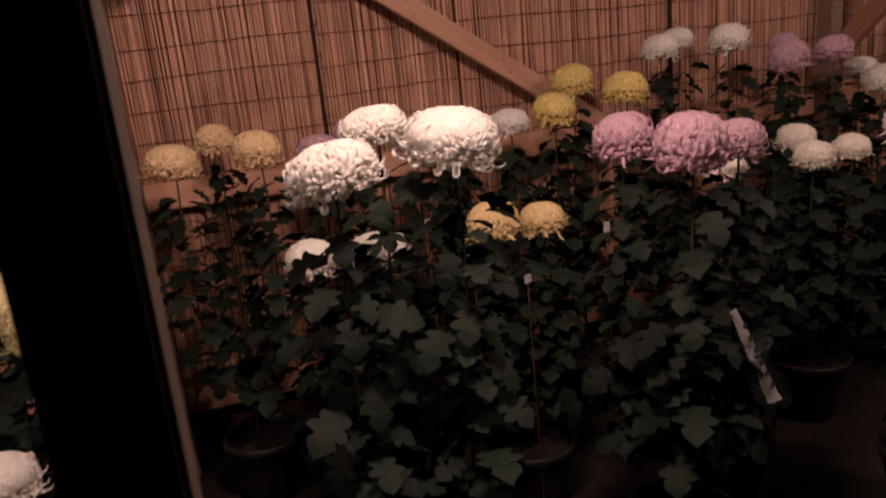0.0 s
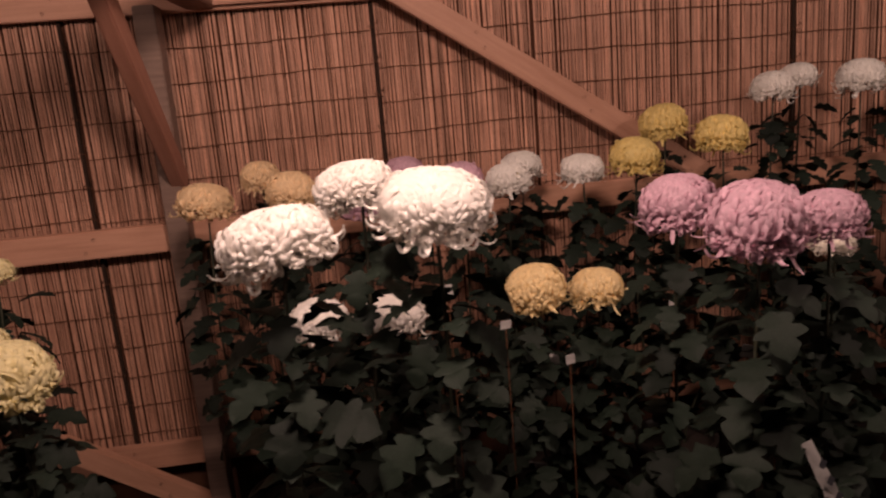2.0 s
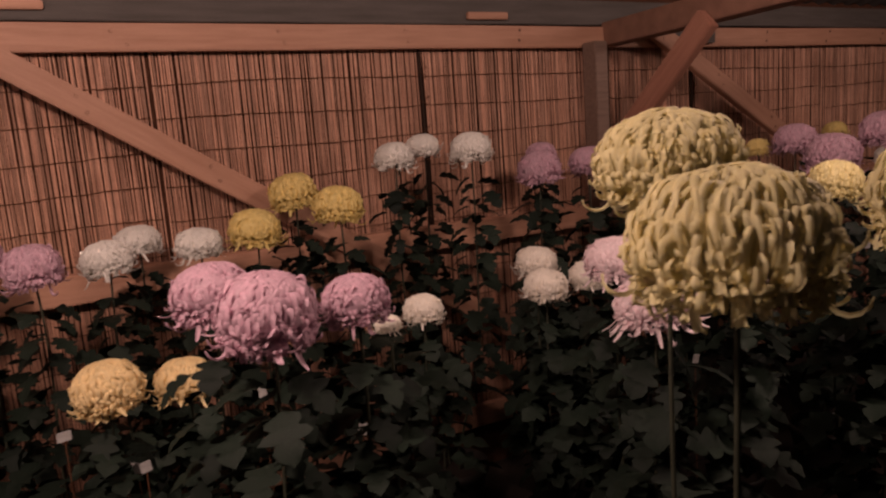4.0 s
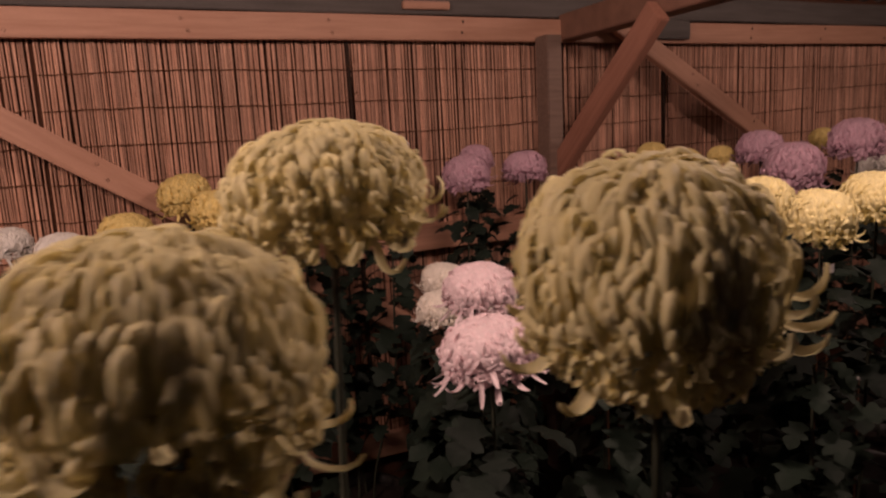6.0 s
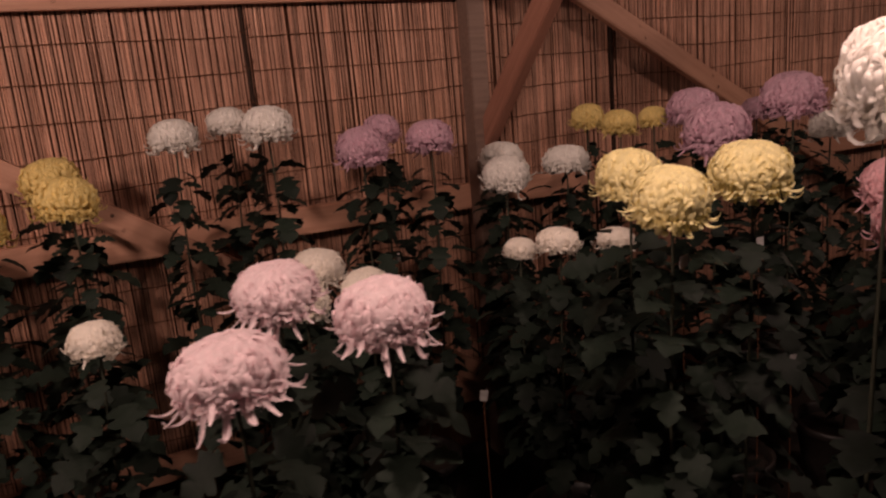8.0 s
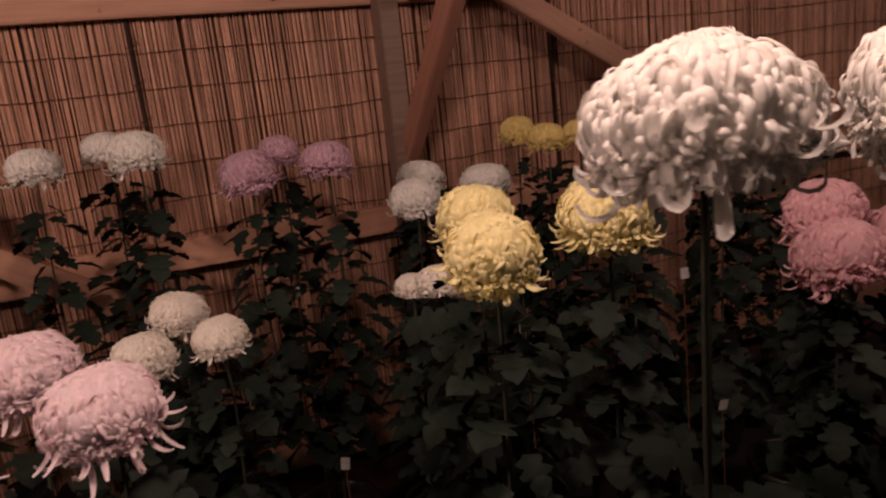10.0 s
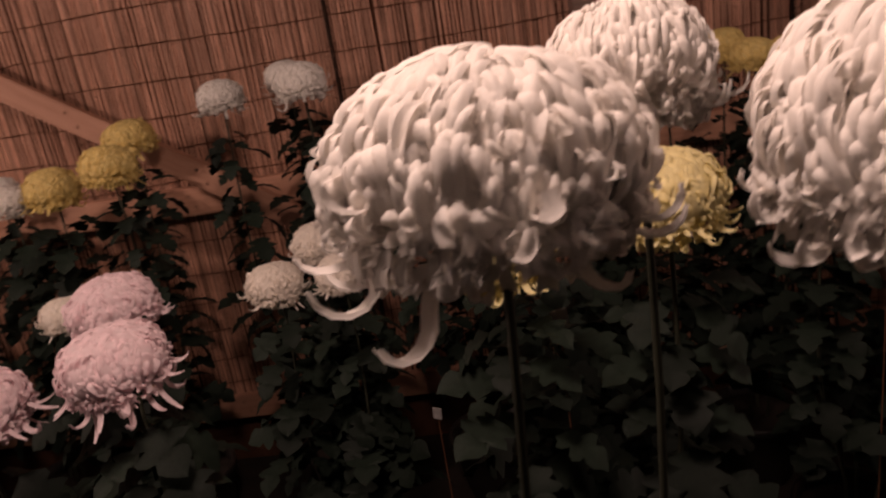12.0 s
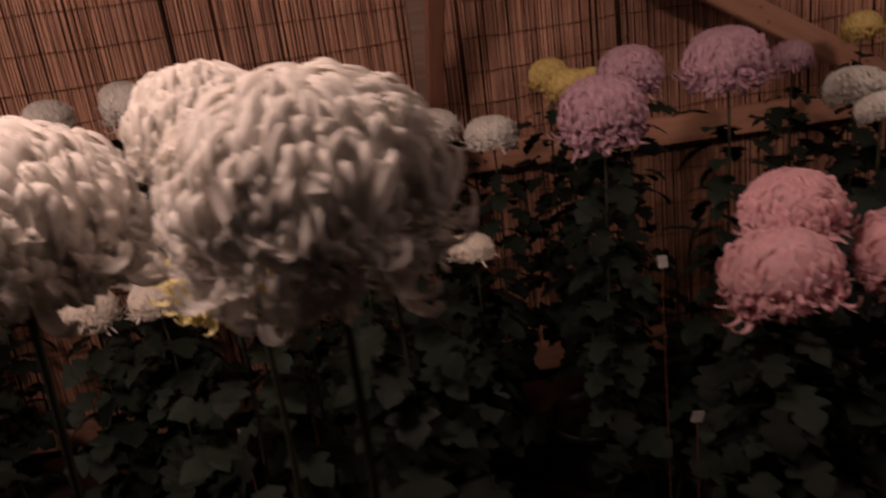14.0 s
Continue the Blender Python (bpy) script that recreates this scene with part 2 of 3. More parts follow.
nailed(place_timber("top_rail", 0.3, 2.462, RAIL_Z + 0.046, 11.4, 0.092, 0.04, TIMBER, (0, 0, 0), "pale sawn timber rail along the top of the reed wall"), 0.022)
place_timber("rail_splice", -0.97, 2.425, RAIL_Z + 0.052, 0.62, 0.085, 0.03, TIMBER, (0, -0.5, 0), "short pale board nailed over the top rail")
place_timber("rail_splice", 2.46, 2.425, RAIL_Z + 0.05, 0.36, 0.08, 0.03, GREY_BOARD, (0, 0.5, 0), "short grey board nailed over the top rail")
nailed(place_timber("middle_rail", 0.3, 2.452, MID_Z + 0.05, 11.4, 0.10, 0.05, TIMBER, (0, 0, 0), "pale rounded timber rail halfway up the reed wall"), 0.027)
nailed(place_timber("foot_board", 0.3, 2.455, 0.28, 11.4, 0.10, 0.03, TIMBER, (0, 0, 0), "pale board along the foot of the reed wall"), 0.017)
place_timber("eaves_board", 0.3, 2.49, 2.045, 11.4, 0.11, 0.03, GREY_BOARD, (0, 0, 0), "grey weathered board above the top rail")


def wall_brace(x0, z0, x1, z1, y):
    d = Vector((x1 - x0, 0, z1 - z0))
    ob = place_timber("wall_brace", (x0 + x1) / 2, y, (z0 + z1) / 2, d.length, 0.084, 0.042, TIMBER, (0, math.degrees(math.atan2(z0 - z1, x1 - x0)), 0),
                      "pale diagonal timber brace nailed across the reed wall", "diagonal braces of the back wall")
    for s in np.arange(-d.length / 2 + 0.1, d.length / 2, 0.46):
        nail(ob, s, -0.023, 0.016)
        nail(ob, s + 0.05, -0.023, -0.014)
    return ob


wall_brace(-0.76, 2.035, 1.82, 0.335, 2.39)
wall_brace(2.12, 2.002, 4.70, 0.506, 2.39)
wall_brace(-4.39, 1.999, -1.40, 0.055, 2.39)


for x, z, length in ((-0.45, 2.036, 0.23), (1.325, 2.022, 0.20)):
    place_timber("cleat", x, 2.464, z, length, 0.03, 0.022, TIMBER, (0, -0.6, 0), "small pale wooden cleat nailed on the grey eaves board", "cleats on the eaves board")


def stall_frame(x, front_x):
    place_timber("wall_post", x - 0.03, 2.385, 0.95, 1.9, 0.072, 0.09, TIMBER_UP, (0, -90, 0), "grey-brown square post against the reed wall", "posts of the stall")
    place_timber("tie_beam", (x + front_x) / 2 - 0.035, 1.238, 1.945, 2.44, 0.105, 0.10, TIE_TIMBER, (0, 0, 90 + math.degrees(math.atan2(x - front_x, 2.3))), "dark timber tie beam from the wall post to the front post", "tie beams of the stall")
    place_timber("knee_brace", x - 0.005, 2.09, 1.60, 0.88, 0.095, 0.045, KNEE_TIMBER, (0, -43, -89), "reddish sawn knee brace between post and tie beam", "knee braces of the stall")
    place_timber("front_post", front_x, 0.018, 1.31, 2.62, 0.064, 0.06, DARK_TIMBER, (0, -90, 0), "dark square front post of the stall", "posts of the stall")


for x, fx in zip(BAYS, (-4.5, -1.19, 2.02, 5.05)):
    stall_frame(x, fx)

# ---- hanging lamps ----
for x, y, z, watts in LAMPS:
    lamp = empty("pendant_lamp", x, y, z, "warm bulb under the roof with an added half-round light block", "lamp", "lamps under the roof")
    top = 2.738 - 0.2303 * y
    v, f = tube([(0, 0, 0.075), (0.003, 0, 0.12), (0, 0, top - z)], [0.003] * 3, 6)
    part("cable", mesh_of("cable", v, f, BULB_CAP), lamp)
    v, f = lathe([(0.0, 0.085), (0.014, 0.083), (0.018, 0.06), (0.018, 0.038), (0.0, 0.036)], 16)
    part("socket", mesh_of("socket", v, f, BULB_CAP, True), lamp)
    light = new("bulb_light", bpy.data.lights.new("bulb_light", "POINT"))
    light.data.energy, light.data.color, light.data.shadow_soft_size = watts, LAMP_COLOUR, 0.12
    light.parent = lamp
    # Added out-of-view half-cylinder: keeps lamp light off the blooms nearest the aisle.
    verts, faces = [], []
    for i in range(19):
        a = math.radians(-164.5 + 149 * i / 18)
        for r, h in ((0.172, 0.055), (0.170, -0.195), (0.174, -0.200), (0.176, 0.055)):
            verts.append((r * math.cos(a), r * math.sin(a), h))
    for i in range(18):
        for k in range(4):
            faces.append((i * 4 + k, i * 4 + (k + 1) % 4, i * 4 + 4 + (k + 1) % 4, i * 4 + 4 + k))
    part("added_light_block", mesh_of("added_light_block", verts, faces, TIN, True), lamp, "unseen dull grey half-round sheet added to block lamp light")
    # Arm that carries the added light block.
    v, f = tube([(0, -0.171, 0.045), (0, -0.08, 0.075), (0, 0, 0.075)], [0.003] * 3, 6)
    part("bracket", mesh_of("bracket", v, f, BULB_CAP, True), lamp)

# ---- chrysanthemums ----


def petal(verts, faces, az, phi, R, squash, rnd, length, width, rows, cols, flare, cup):
    """One spoon-shaped petal of the head: it rises from the core towards the crown and its round tip rolls in; with flare it turns down and out."""
    start = len(verts)
    ca, sa = math.cos(az), math.sin(az)
    tang = Vector((-sa, ca, 0))
    twist, side = rnd.gauss(0, 0.28), rnd.gauss(0, 0.7)
    tip = rnd.uniform(0.03, 0.10)
    for i in range(rows):
        t = i / (rows - 1)
        up = phi + length * (0.62 - 1.15 * t)
        down = phi + length * (-0.35 + 1.05 * t)
        ang = up * (1 - flare) + down * flare
        bulge = 0.83 + 0.17 * math.sin(math.pi * (0.06 + 0.56 * t)) + flare * 0.16 * max(0.0, t - 0.6)
        if t > 0.8:
            bulge -= tip * ((t - 0.8) / 0.2) ** 2 * (1 - flare)
        sx = math.copysign(abs(math.sin(ang)) ** 0.82, ang)
        p = Vector((R * bulge * sx * ca, R * bulge * sx * sa, R * squash * bulge * math.cos(ang)))
        if flare and t > 0.7:
            p.z += flare * (t - 0.7) * 0.45 * R
        wid = width * (0.55 + 0.47 * math.sin(math.pi * (0.08 + 0.52 * t)))
        if t > 0.72:
            wid *= math.sqrt(max(0.0, 1 - 0.9 * ((t - 0.72) / 0.28) ** 2))
        out = p.normalized()
        lean = tang * math.cos(twist * t) + out * math.sin(twist * t)
        for c in range(cols):
            s = (c / (cols - 1) - 0.5) * 2
            verts.append(p + lean * (s * wid * 0.5) + tang * (side * t * t * width) + out * ((s * s) * wid * cup))
    for i in range(rows - 1):
        for c in range(cols - 1):
            a = start + i * cols + c
            faces.append((a, a + 1, a + 1 + cols, a + cols))


def head_mesh(seed, petals, squash, rows, cols, loose):
    """The joined incurved petals of one head of radius 1."""
    rnd = random.Random(seed)
    verts, faces = [], []
    lobes = [(rnd.uniform(0, 6.28), rnd.uniform(0.02, 0.05)) for _ in range(4)]
    for i in range(petals):
        u = (i + 0.5) / petals
        phi = math.acos(1 - 1.60 * u)
        az = i * 2.39996 + rnd.gauss(0, 0.2)
        r = 0.97 + rnd.gauss(0, loose)
        for a, k in lobes:
            r += k * math.cos(az - a) * math.sin(phi) * math.cos(2 * (az + a))
        flare = min(1.0, max(0.0, (phi - 1.5) / 0.45)) * rnd.uniform(0.3, 1.0)
        if rnd.random() < 0.06 and phi > 1.1:
            flare = max(flare, rnd.uniform(0.3, 0.6))
        wide = (0.118 + 0.03 * u) * rnd.uniform(0.75, 1.25) * math.sqrt(700 / petals) * (1.0 if cols > 3 else 1.3)
        hollow = flare > 0.5 or (phi > 0.8 and rnd.random() < 0.16)
        petal(verts, faces, az, phi + rnd.gauss(0, 0.08), r, squash, rnd, (0.33 + 0.18 * u) * rnd.uniform(0.7, 1.4), wide, rows, cols, flare,
              rnd.uniform(0.2, 0.4) if hollow else -rnd.uniform(0.22, 0.42) * (1.0 if cols > 3 else 0.45))
    return mesh_of("inner_petals", verts, faces, PETAL["white"], True)


def core_mesh(squash, k=1.0):
    v, f = lathe([(0.01, 0.90 * squash), (0.50, 0.78 * squash), (0.80, 0.44 * squash), (0.89, 0.0), (0.66, -0.30 * squash), (0.2, -0.34 * squash), (0.06, -0.40 * squash), (0.05, -0.5 * squash)], 16)
    v = [(x * k, y * k, z * (k if z > 0 else 1)) for x, y, z in v]
    return mesh_of("bloom", v, f, PETAL["white"], True)


def outer_petal_mesh(seed, reach, drop, hook, width, rows=11, cols=5):
    """A long drooping petal along +x from the underside of the head, hooking up at its tip."""
    rnd = random.Random(seed)
    verts, faces = [], []
    p, ang = Vector((0.50, 0, -0.18)), rnd.uniform(-0.35, 0.15)
    step = (reach + drop) / (rows - 1)
    sway = rnd.gauss(0, 0.05)
    for i in range(rows):
        t = i / (rows - 1)
        wid = width * (0.62 + 0.5 * math.sin(math.pi * (0.1 + 0.75 * t))) * (1 - 0.35 * max(0, t - 0.8) / 0.2)
        up = Vector((-math.sin(ang), 0, math.cos(ang)))
        for c in range(cols):
            s = (c / (cols - 1) - 0.5) * 2
            verts.append(p + Vector((0, s * wid * 0.5 + sway * t * t * 2, 0)) + up * (s * s * wid * 0.34))
        turn = -drop / (reach + drop) * 3.3 if t < 0.45 else hook * 4.6
        ang += turn * (1 / (rows - 1))
        p = p + Vector((math.cos(ang), 0, math.sin(ang))) * step
    for i in range(rows - 1):
        for c in range(cols - 1):
            a = i * cols + c
            faces.append((a, a + 1, a + 1 + cols, a + cols))
    return mesh_of("outer_petal", verts, faces, PETAL["white"], True)


SQUASH = (0.68, 0.73, 0.80, 0.86, 0.90)
FORM = {"white": (0,), "ivory": (1, 2), "cream": (1, 2), "mauve": (3, 4), "yellow": (3, 4), "amber": (2, 3), "honey": (3,), "lemon": (3, 4), "straw": (2,), "pale": (1, 2), "pink": (3, 4)}
NEAR_FORM = {"white": (1, 4, 3), "straw": (1, 4, 3)}
FAR_HEADS = [head_mesh(i, 640, q, 8, 4, 0.007) for i, q in enumerate(SQUASH)]
NEAR_HEADS = [head_mesh(20 + i, 1450, q, 9, 5, 0.032) for i, q in enumerate(SQUASH)]
NEAR_CORES = [core_mesh(q) for q in SQUASH]
FAR_CORES = [core_mesh(q, 1.055) for q in SQUASH]
OUTER = [outer_petal_mesh(i, r, d, h, w) for i, (r, d, h, w) in enumerate(((0.40, 0.50, 1.0, 0.115), (0.50, 0.40, 1.2, 0.125), (0.30, 0.62, 0.7, 0.105), (0.45, 0.62, 1.1, 0.12), (0.58, 0.30, 1.1, 0.11), (0.30, 0.45, 1.25, 0.13), (0.22, 0.72, 0.35, 0.10)))]


def leaf_mesh(seed):
    """A lobed chrysanthemum leaf, 1 long, with a folded midrib and drooping tip."""
    rnd = random.Random(seed)
    right = [(0.0, 0.0), (0.10, 0.16), (0.17, 0.30), (0.27, 0.28), (0.34, 0.19), (0.42, 0.33), (0.52, 0.39), (0.58, 0.30), (0.60, 0.18), (0.72, 0.25), (0.84, 0.20), (0.93, 0.09), (1.0, 0.0)]
    verts, faces = [], []

    def bend(x, w):
        return Vector((x * (1 - 0.12 * x), w, 0.10 * x - 0.34 * x * x + 0.30 * abs(w) - 0.45 * w * w + rnd.uniform(-0.012, 0.012)))
    for x, w in right:
        k = rnd.uniform(0.9, 1.12)
        verts += [bend(x, 0), bend(x + rnd.uniform(-0.02, 0.02), w * k * 0.6), bend(x + rnd.uniform(-0.02, 0.02), w * k), bend(x, -w * 0.6), bend(x + rnd.uniform(-0.02, 0.02), -w * rnd.uniform(0.9, 1.12))]
    for i in range(len(right) - 1):
        a, b = i * 5, i * 5 + 5
        faces += [(a, b, b + 1, a + 1), (a + 1, b + 1, b + 2, a + 2), (a, a + 3, b + 3, b), (a + 3, a + 4, b + 4, b + 3)]
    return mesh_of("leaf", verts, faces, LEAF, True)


LEAVES = [leaf_mesh(i) for i in range(6)]


def pot_mesh():
    v, f = lathe([(0.0, 0.0), (0.095, 0.0), (0.10, 0.01), (0.125, 0.12), (0.142, 0.215), (0.152, 0.222), (0.154, 0.248), (0.146, 0.252), (0.138, 0.246), (0.134, 0.215)], 30)
    return mesh_of("pot", v, f, POT, True)


def soil_mesh():
    v, f = lathe([(0.135, 0.212), (0.10, 0.222), (0.05, 0.226), (0.001, 0.228)], 24)
    return mesh_of("potting_soil", [(x, y, z + 0.004 * noise.noise((x * 40, y * 40, 1))) for x, y, z in v], f, SOIL, True)


POT_MESH, POT_SOIL = pot_mesh(), soil_mesh()
NAMES = {"white": "white", "ivory": "ivory white", "cream": "small cream", "amber": "amber yellow", "honey": "honey yellow", "yellow": "bright yellow", "lemon": "lemon yellow",
         "straw": "pale straw yellow", "mauve": "mauve", "pale": "pale pink", "pink": "rose pink"}
OUTER_SET = {"pale": (2, 6, 6, 3), "white": (0, 1, 3, 4, 5), "straw": (0, 1, 3, 5), "lemon": (0, 3, 5, 2)}
COUNT = {1: "one", 2: "two", 3: "three"}


def chrysanthemum(colour, heads, near=False, leaves=34, seed=0, leaf_size=0.088, reach_up=0.945):
    rnd = random.Random(seed)
    bx = sum(h[0] for h in heads) / len(heads)
    by = sum(h[1] for h in heads) / len(heads) + 0.02
    plant = empty("potted_chrysanthemum", bx, by, 0.0, f"{NAMES[colour]} chrysanthemum with {COUNT[len(heads)]} incurved blooms in dark pot", "flower", "chrysanthemums of the show")
    part("pot", POT_MESH, plant, "dark glazed pot")
    part("potting_soil", POT_SOIL, plant)
    for n, (x, y, z, d) in enumerate(heads):
        R = d / 2 * (0.93 if near else 0.98)
        hx, hy = x - bx, y - by
        a = 2 * math.pi * n / len(heads) + 1
        foot = Vector((0.03 * math.cos(a), 0.03 * math.sin(a), 0.215))
        neck = Vector((hx, hy, z - R * 0.35))
        pts = []
        for t in np.linspace(0, 1, 12):
            k = min(1.0, t * 2.2)
            k = k * k * (3 - 2 * k)
            pts.append(Vector((foot.x + (neck.x - foot.x) * k + 0.008 * math.sin(t * 7 + n), foot.y + (neck.y - foot.y) * k + 0.006 * math.cos(t * 6 + n), foot.z + (neck.z - foot.z) * t)))
        v, f = tube(pts, [0.0046 - 0.0016 * t for t in np.linspace(0, 1, 12)], 6)
        stem = part("stem", mesh_of("stem", v, f, STEM, True), plant)
        kind_of = NEAR_FORM[colour][n] if near else rnd.choice(FORM[colour])
        bloom = part("bloom", (NEAR_CORES if near else FAR_CORES)[kind_of], plant)
        bloom.matrix_local = Matrix.LocRotScale((hx, hy, z + R * (0.0 if near else 0.05)), Euler((rnd.gauss(0, 0.09), rnd.gauss(0, 0.09), rnd.uniform(0, 6.28))), (R, R, R * rnd.uniform(0.95, 1.06)))
        petals = [bloom, part("inner_petals", (NEAR_HEADS if near else FAR_HEADS)[kind_of], bloom, kind="stuff")]
        count = rnd.randrange(20, 27)
        for i in range(count):
            o = part("outer_petal", OUTER[rnd.choice(OUTER_SET.get(colour, (0, 1, 2, 3, 4, 5, 6)))], bloom)
            k = rnd.uniform(0.62, 1.08)
            o.matrix_local = Matrix.LocRotScale((0, 0, rnd.uniform(-0.02, 0.12)), Euler((rnd.gauss(0, 0.12), rnd.gauss(0.05, 0.14), (i + rnd.uniform(-0.4, 0.4)) * 6.283 / count)), (1.0, rnd.uniform(0.8, 1.2), k))
            petals.append(o)
        for o in petals:
            o.material_slots[0].link = "OBJECT"
            o.material_slots[0].material = PETAL[colour]
        for i in range(leaves):
            t = 0.24 + (reach_up - 0.24) * (i + rnd.uniform(0, 0.8)) / leaves
            q = t * 11
            p = pts[int(q)].lerp(pts[min(11, int(q) + 1)], q - int(q))
            size = leaf_size * rnd.uniform(0.75, 1.35) * (1.15 - 0.45 * t)
            az = i * 2.4 + rnd.uniform(-0.5, 0.5) + n
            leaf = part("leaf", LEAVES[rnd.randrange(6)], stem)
            reach = Vector((math.cos(az), math.sin(az), 0)) * size * rnd.uniform(0.1, 0.75)
            leaf.matrix_local = Matrix.LocRotScale(p + reach, Euler((rnd.gauss(0, 0.25), rnd.gauss(0.25, 0.3), az)), (size * 1.25, size * 1.25, size * 1.25))
    return plant


SHOW = [
    ('white', [(-0.901, 0.934, 1.31, 0.185), (-0.767, 1.114, 1.368, 0.154), (-0.648, 0.965, 1.339, 0.197)]),
    ('amber', [(-1.219, 2.017, 1.267, 0.169), (-1.077, 2.253, 1.31, 0.134), (-0.954, 1.981, 1.281, 0.157)]),
    ('mauve', [(-0.736, 2.095, 1.22, 0.182), (-0.598, 2.152, 1.282, 0.145), (-0.456, 1.892, 1.266, 0.149)]),
    ('ivory', [(-0.275, 2.051, 1.245, 0.148), (-0.173, 2.297, 1.26, 0.153), (-0.012, 2.096, 1.253, 0.149)]),
    ('yellow', [(0.159, 2.056, 1.277, 0.167), (0.343, 2.241, 1.368, 0.173), (0.402, 1.948, 1.331, 0.163)]),
    ('ivory', [(0.695, 2.139, 1.464, 0.146), (0.874, 2.263, 1.493, 0.132), (0.961, 2.06, 1.474, 0.156)]),
    ('mauve', [(1.247, 2.035, 1.377, 0.17), (1.367, 2.188, 1.421, 0.13), (1.473, 2.022, 1.385, 0.16)]),
    ('ivory', [(1.831, 2.198, 1.279, 0.159), (1.722, 1.983, 1.237, 0.166), (1.976, 1.998, 1.255, 0.169)]),
    ('yellow', [(2.208, 2.192, 1.387, 0.13), (2.223, 2.01, 1.363, 0.134), (2.247, 1.856, 1.382, 0.1)]),
    ('mauve', [(2.3, 1.715, 1.403, 0.172), (2.132, 1.444, 1.352, 0.195), (2.404, 1.417, 1.425, 0.184)]),
    ('lemon', [(1.494, 1.013, 1.327, 0.14), (1.423, 0.813, 1.312, 0.142), (1.635, 0.839, 1.332, 0.153)]),
    ('cream', [(1.563, 1.619, 1.069, 0.096), (1.568, 1.415, 1.121, 0.118), (1.826, 1.522, 1.071, 0.111)]),
    ('cream', [(0.994, 1.722, 1.09, 0.143), (0.909, 1.564, 1.05, 0.142), (1.071, 1.553, 1.061, 0.129)]),
    ('pale', [(0.776, 1.089, 1.207, 0.157), (0.897, 0.841, 1.209, 0.151), (0.662, 0.851, 1.163, 0.173)]),
    ('mauve', [(-0.142, 1.136, 1.268, 0.156), (-0.091, 0.939, 1.259, 0.172), (0.082, 0.994, 1.244, 0.129)]),
    ('cream', [(0.446, 1.475, 1.075, 0.112), (0.199, 1.134, 1.154, 0.058)]),
    ('honey', [(-0.331, 1.566, 1.01, 0.164), (-0.158, 1.574, 0.989, 0.147)]),
    ('white', [(-0.887, 1.525, 1.01, 0.148), (-0.705, 1.489, 1.006, 0.16)]),
    ('straw', [(-1.713, 1.734, 1.173, 0.107), (-1.605, 1.353, 1.077, 0.17), (-1.488, 1.241, 1.045, 0.184)]),
    ('straw', [(0.288, 0.432, 1.481, 0.186), (0.406, 0.167, 1.438, 0.169), (0.138, 0.216, 1.42, 0.181)]),
    ('white', [(1.410, 0.371, 1.498, 0.197), (1.61, 0.303, 1.504, 0.167), (1.522, 0.5, 1.525, 0.13)]),
    ('pink', [(2.317, 1.026, 1.209, 0.174), (2.244, 0.925, 1.137, 0.188), (2.493, 0.943, 1.128, 0.198)]),
    ('ivory', [(2.86, 1.646, 1.299, 0.149), (2.702, 1.341, 1.3, 0.099)]),
    ('mauve', [(2.931, 2.046, 1.352, 0.127)]),
    ('white', [(-1.62, 1.1, 0.775, 0.17)]),
    ('yellow', [(3.235, 2.162, 1.404, 0.124)]),
]
for i, (colour, heads) in enumerate(SHOW):
    close = heads[0][1] < 0.6
    chrysanthemum(colour, heads, near=close, seed=100 + i, leaves=22 if close else 64, reach_up=0.66 if close else 0.945)


# ---- plant labels ----


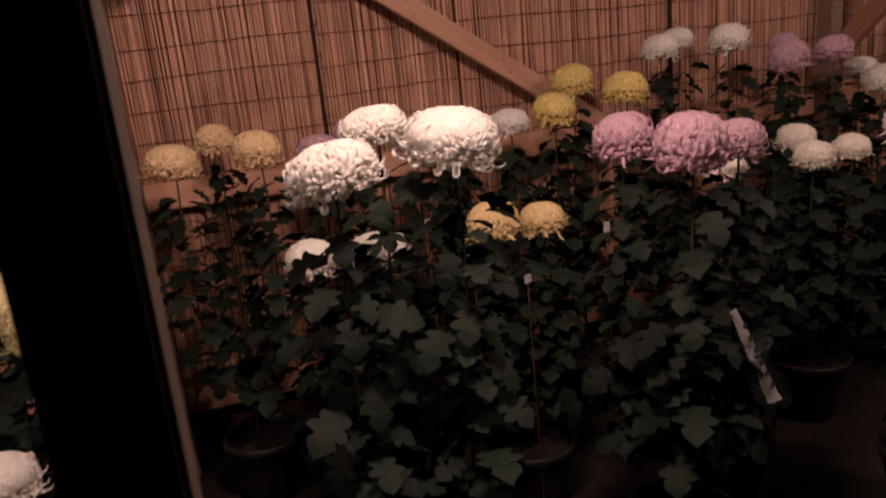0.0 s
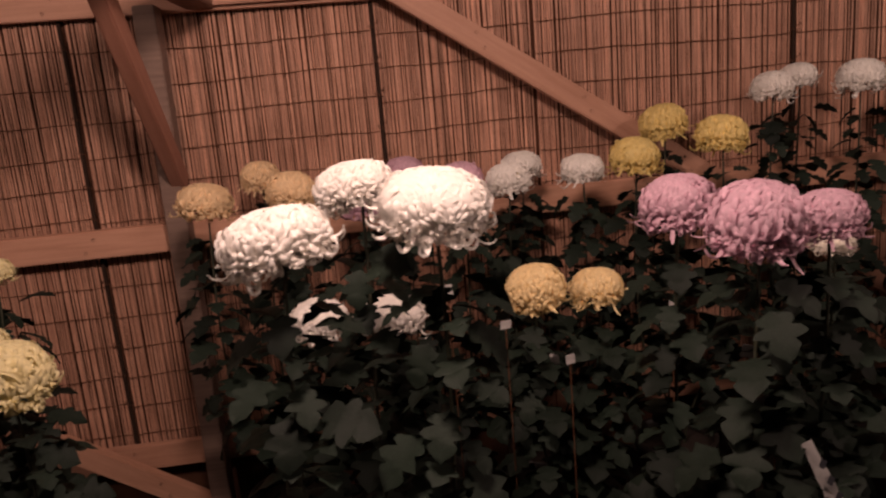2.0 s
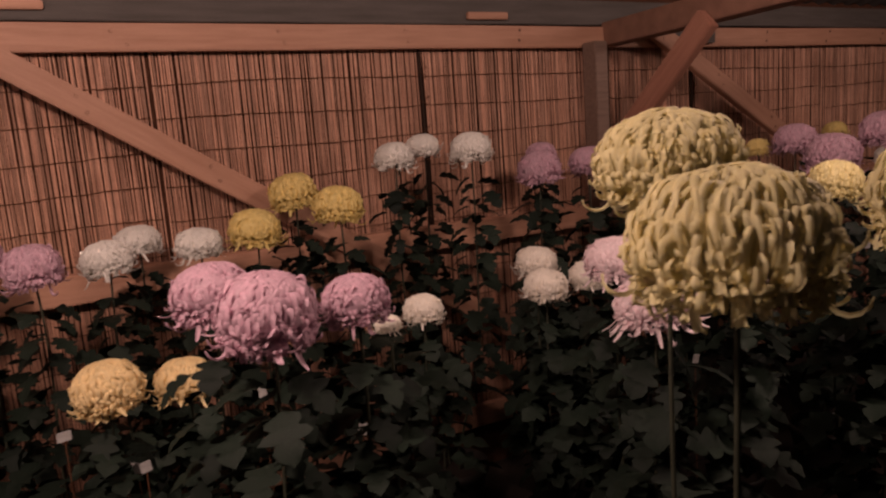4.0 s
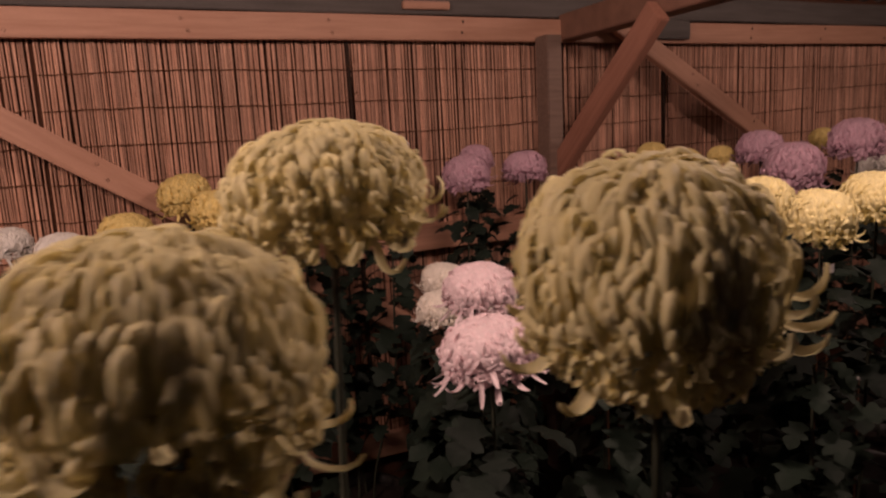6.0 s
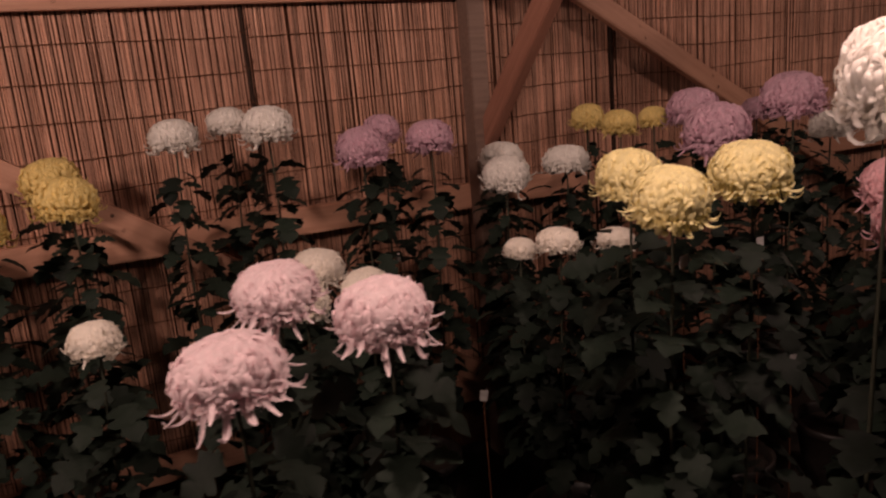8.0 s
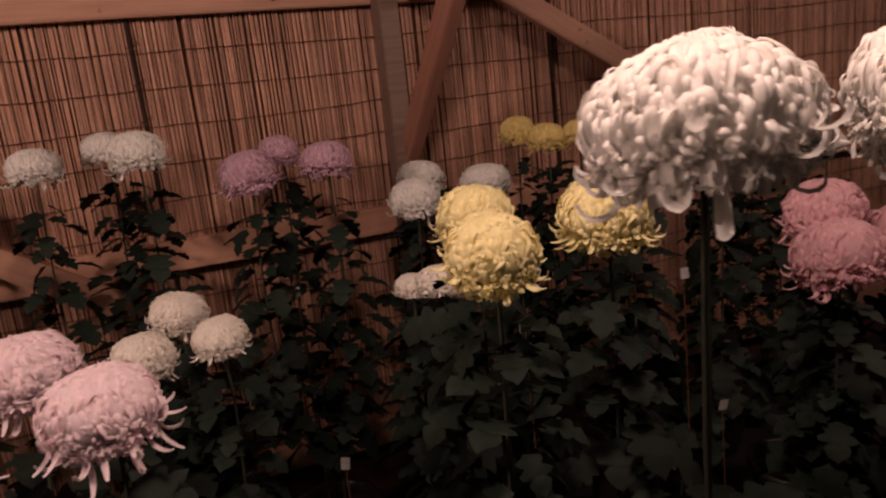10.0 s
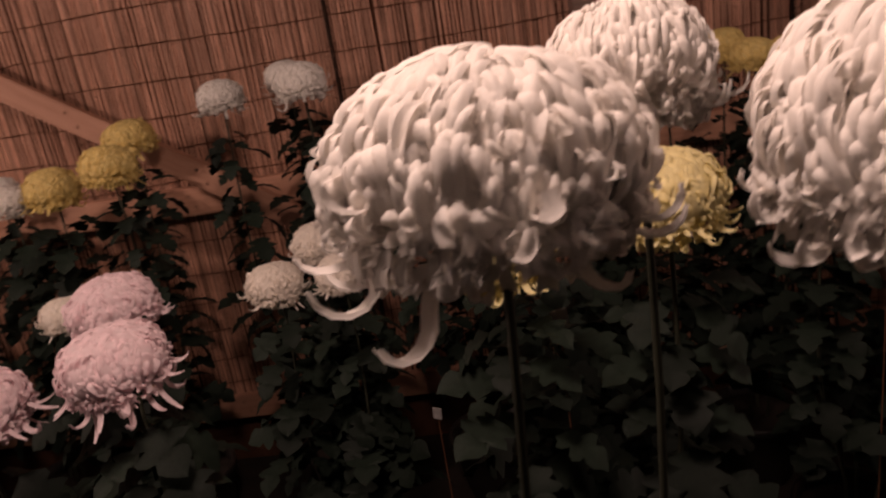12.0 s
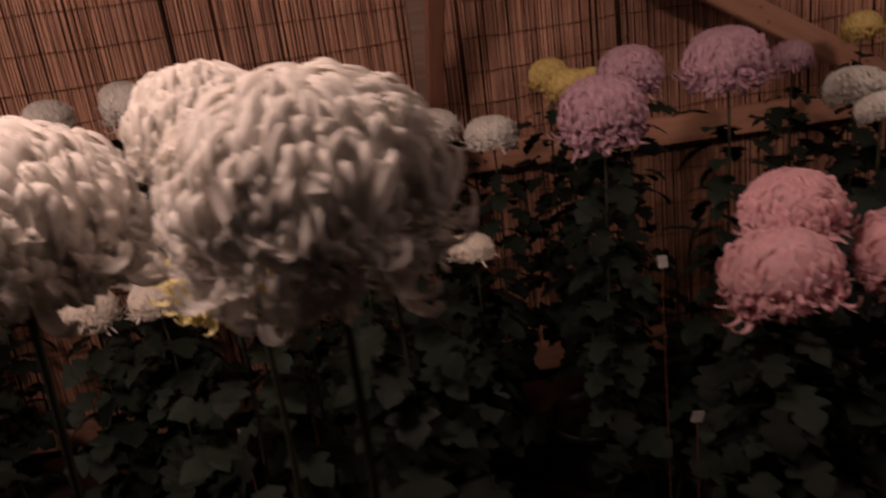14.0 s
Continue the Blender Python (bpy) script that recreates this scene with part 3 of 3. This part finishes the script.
def plant_tag(x, y, z, w, h, turn, tilt):
    """A small white plastic label on a wire, blank on this side."""
    tag = empty("plant_tag", x, y, z, "small white plastic plant label on a thin wire among leaves", "label", "labels on the plants")
    bm = bmesh.new()
    bmesh.ops.create_cube(bm, size=1)
    bmesh.ops.scale(bm, vec=(w, 0.0012, h), verts=bm.verts)
    bmesh.ops.bevel(bm, geom=[e for e in bm.edges if abs(e.verts[0].co.y - e.verts[1].co.y) > 0.0005], offset=w * 0.05, segments=1, affect="EDGES")
    for v in bm.verts:
        v.co.y += 0.12 * v.co.x * v.co.x / w
    me = bpy.data.meshes.new("plate")
    bm.to_mesh(me)
    bm.free()
    me.materials.append(TAG)
    plate = part("plate", me, tag)
    plate.matrix_local = pose(0, 0, 0, 8, tilt, turn)
    v, f = tube([(0, 0.002, h * 0.5), (0.004, 0.004, h * 0.2), (0, 0.004, -h), (0.003, 0.005, -z)], [0.0014] * 4, 4)
    part("wire_pin", mesh_of("wire_pin", v, f, WIRE), tag)


for i, (x, y, z) in enumerate([(-0.291, 1.55, 0.819), (-0.082, 0.98, 1.014), (-0.656, 1.45, 1.055), (-0.005, 1.45, 0.966), (1.334, 2.05, 1.005), (2.229, 1.368, 1.024), (2.259, 1.272, 0.681), (-0.573, 1.45, 1.068), (1.493, 0.86, 1.187), (1.265, 1.3, 0.809), (-0.278, 1.45, 0.854), (0.183, 1.3, 0.872), (-0.427, 1.5, 0.948)]):
    rnd = random.Random(40 + i)
    plant_tag(x, y, z, rnd.uniform(0.018, 0.03), rnd.uniform(0.022, 0.04), rnd.uniform(-25, 25), rnd.uniform(-15, 15))


def label_strip(x, y, z):
    """The long crumpled white sleeve hanging among the leaves, with dark blots of print."""
    strip = empty("label_strip", x, y, z, "long crumpled white plastic label strip hanging in foliage", "label")
    verts, faces = [], []
    for i in range(15):
        t = i / 14
        for c in range(4):
            s = c / 3 - 0.5
            verts.append((0.125 * t + s * (0.020 + 0.018 * t), -0.006 + 0.009 * noise.noise((i * 0.9, c * 0.9, 3.0)), 0.13 - 0.26 * t + s * 0.006))
    for i in range(14):
        for c in range(3):
            a = i * 4 + c
            faces.append((a, a + 1, a + 5, a + 4))
    part("sleeve", mesh_of("sleeve", verts, faces, TAG, True), strip)
    for i in range(6):
        t = 0.15 + 0.13 * i
        v = [(0.125 * t + 0.014 * math.cos(a) * 0.6 + 0.005, -0.018, 0.13 - 0.26 * t + 0.012 * math.sin(a)) for a in (0.3, 1.9, 3.4, 5.0)]
        part("print_mark", mesh_of("print_mark", v, [(0, 1, 2, 3)], INK), strip)


label_strip(-0.048, 0.86, 0.758)
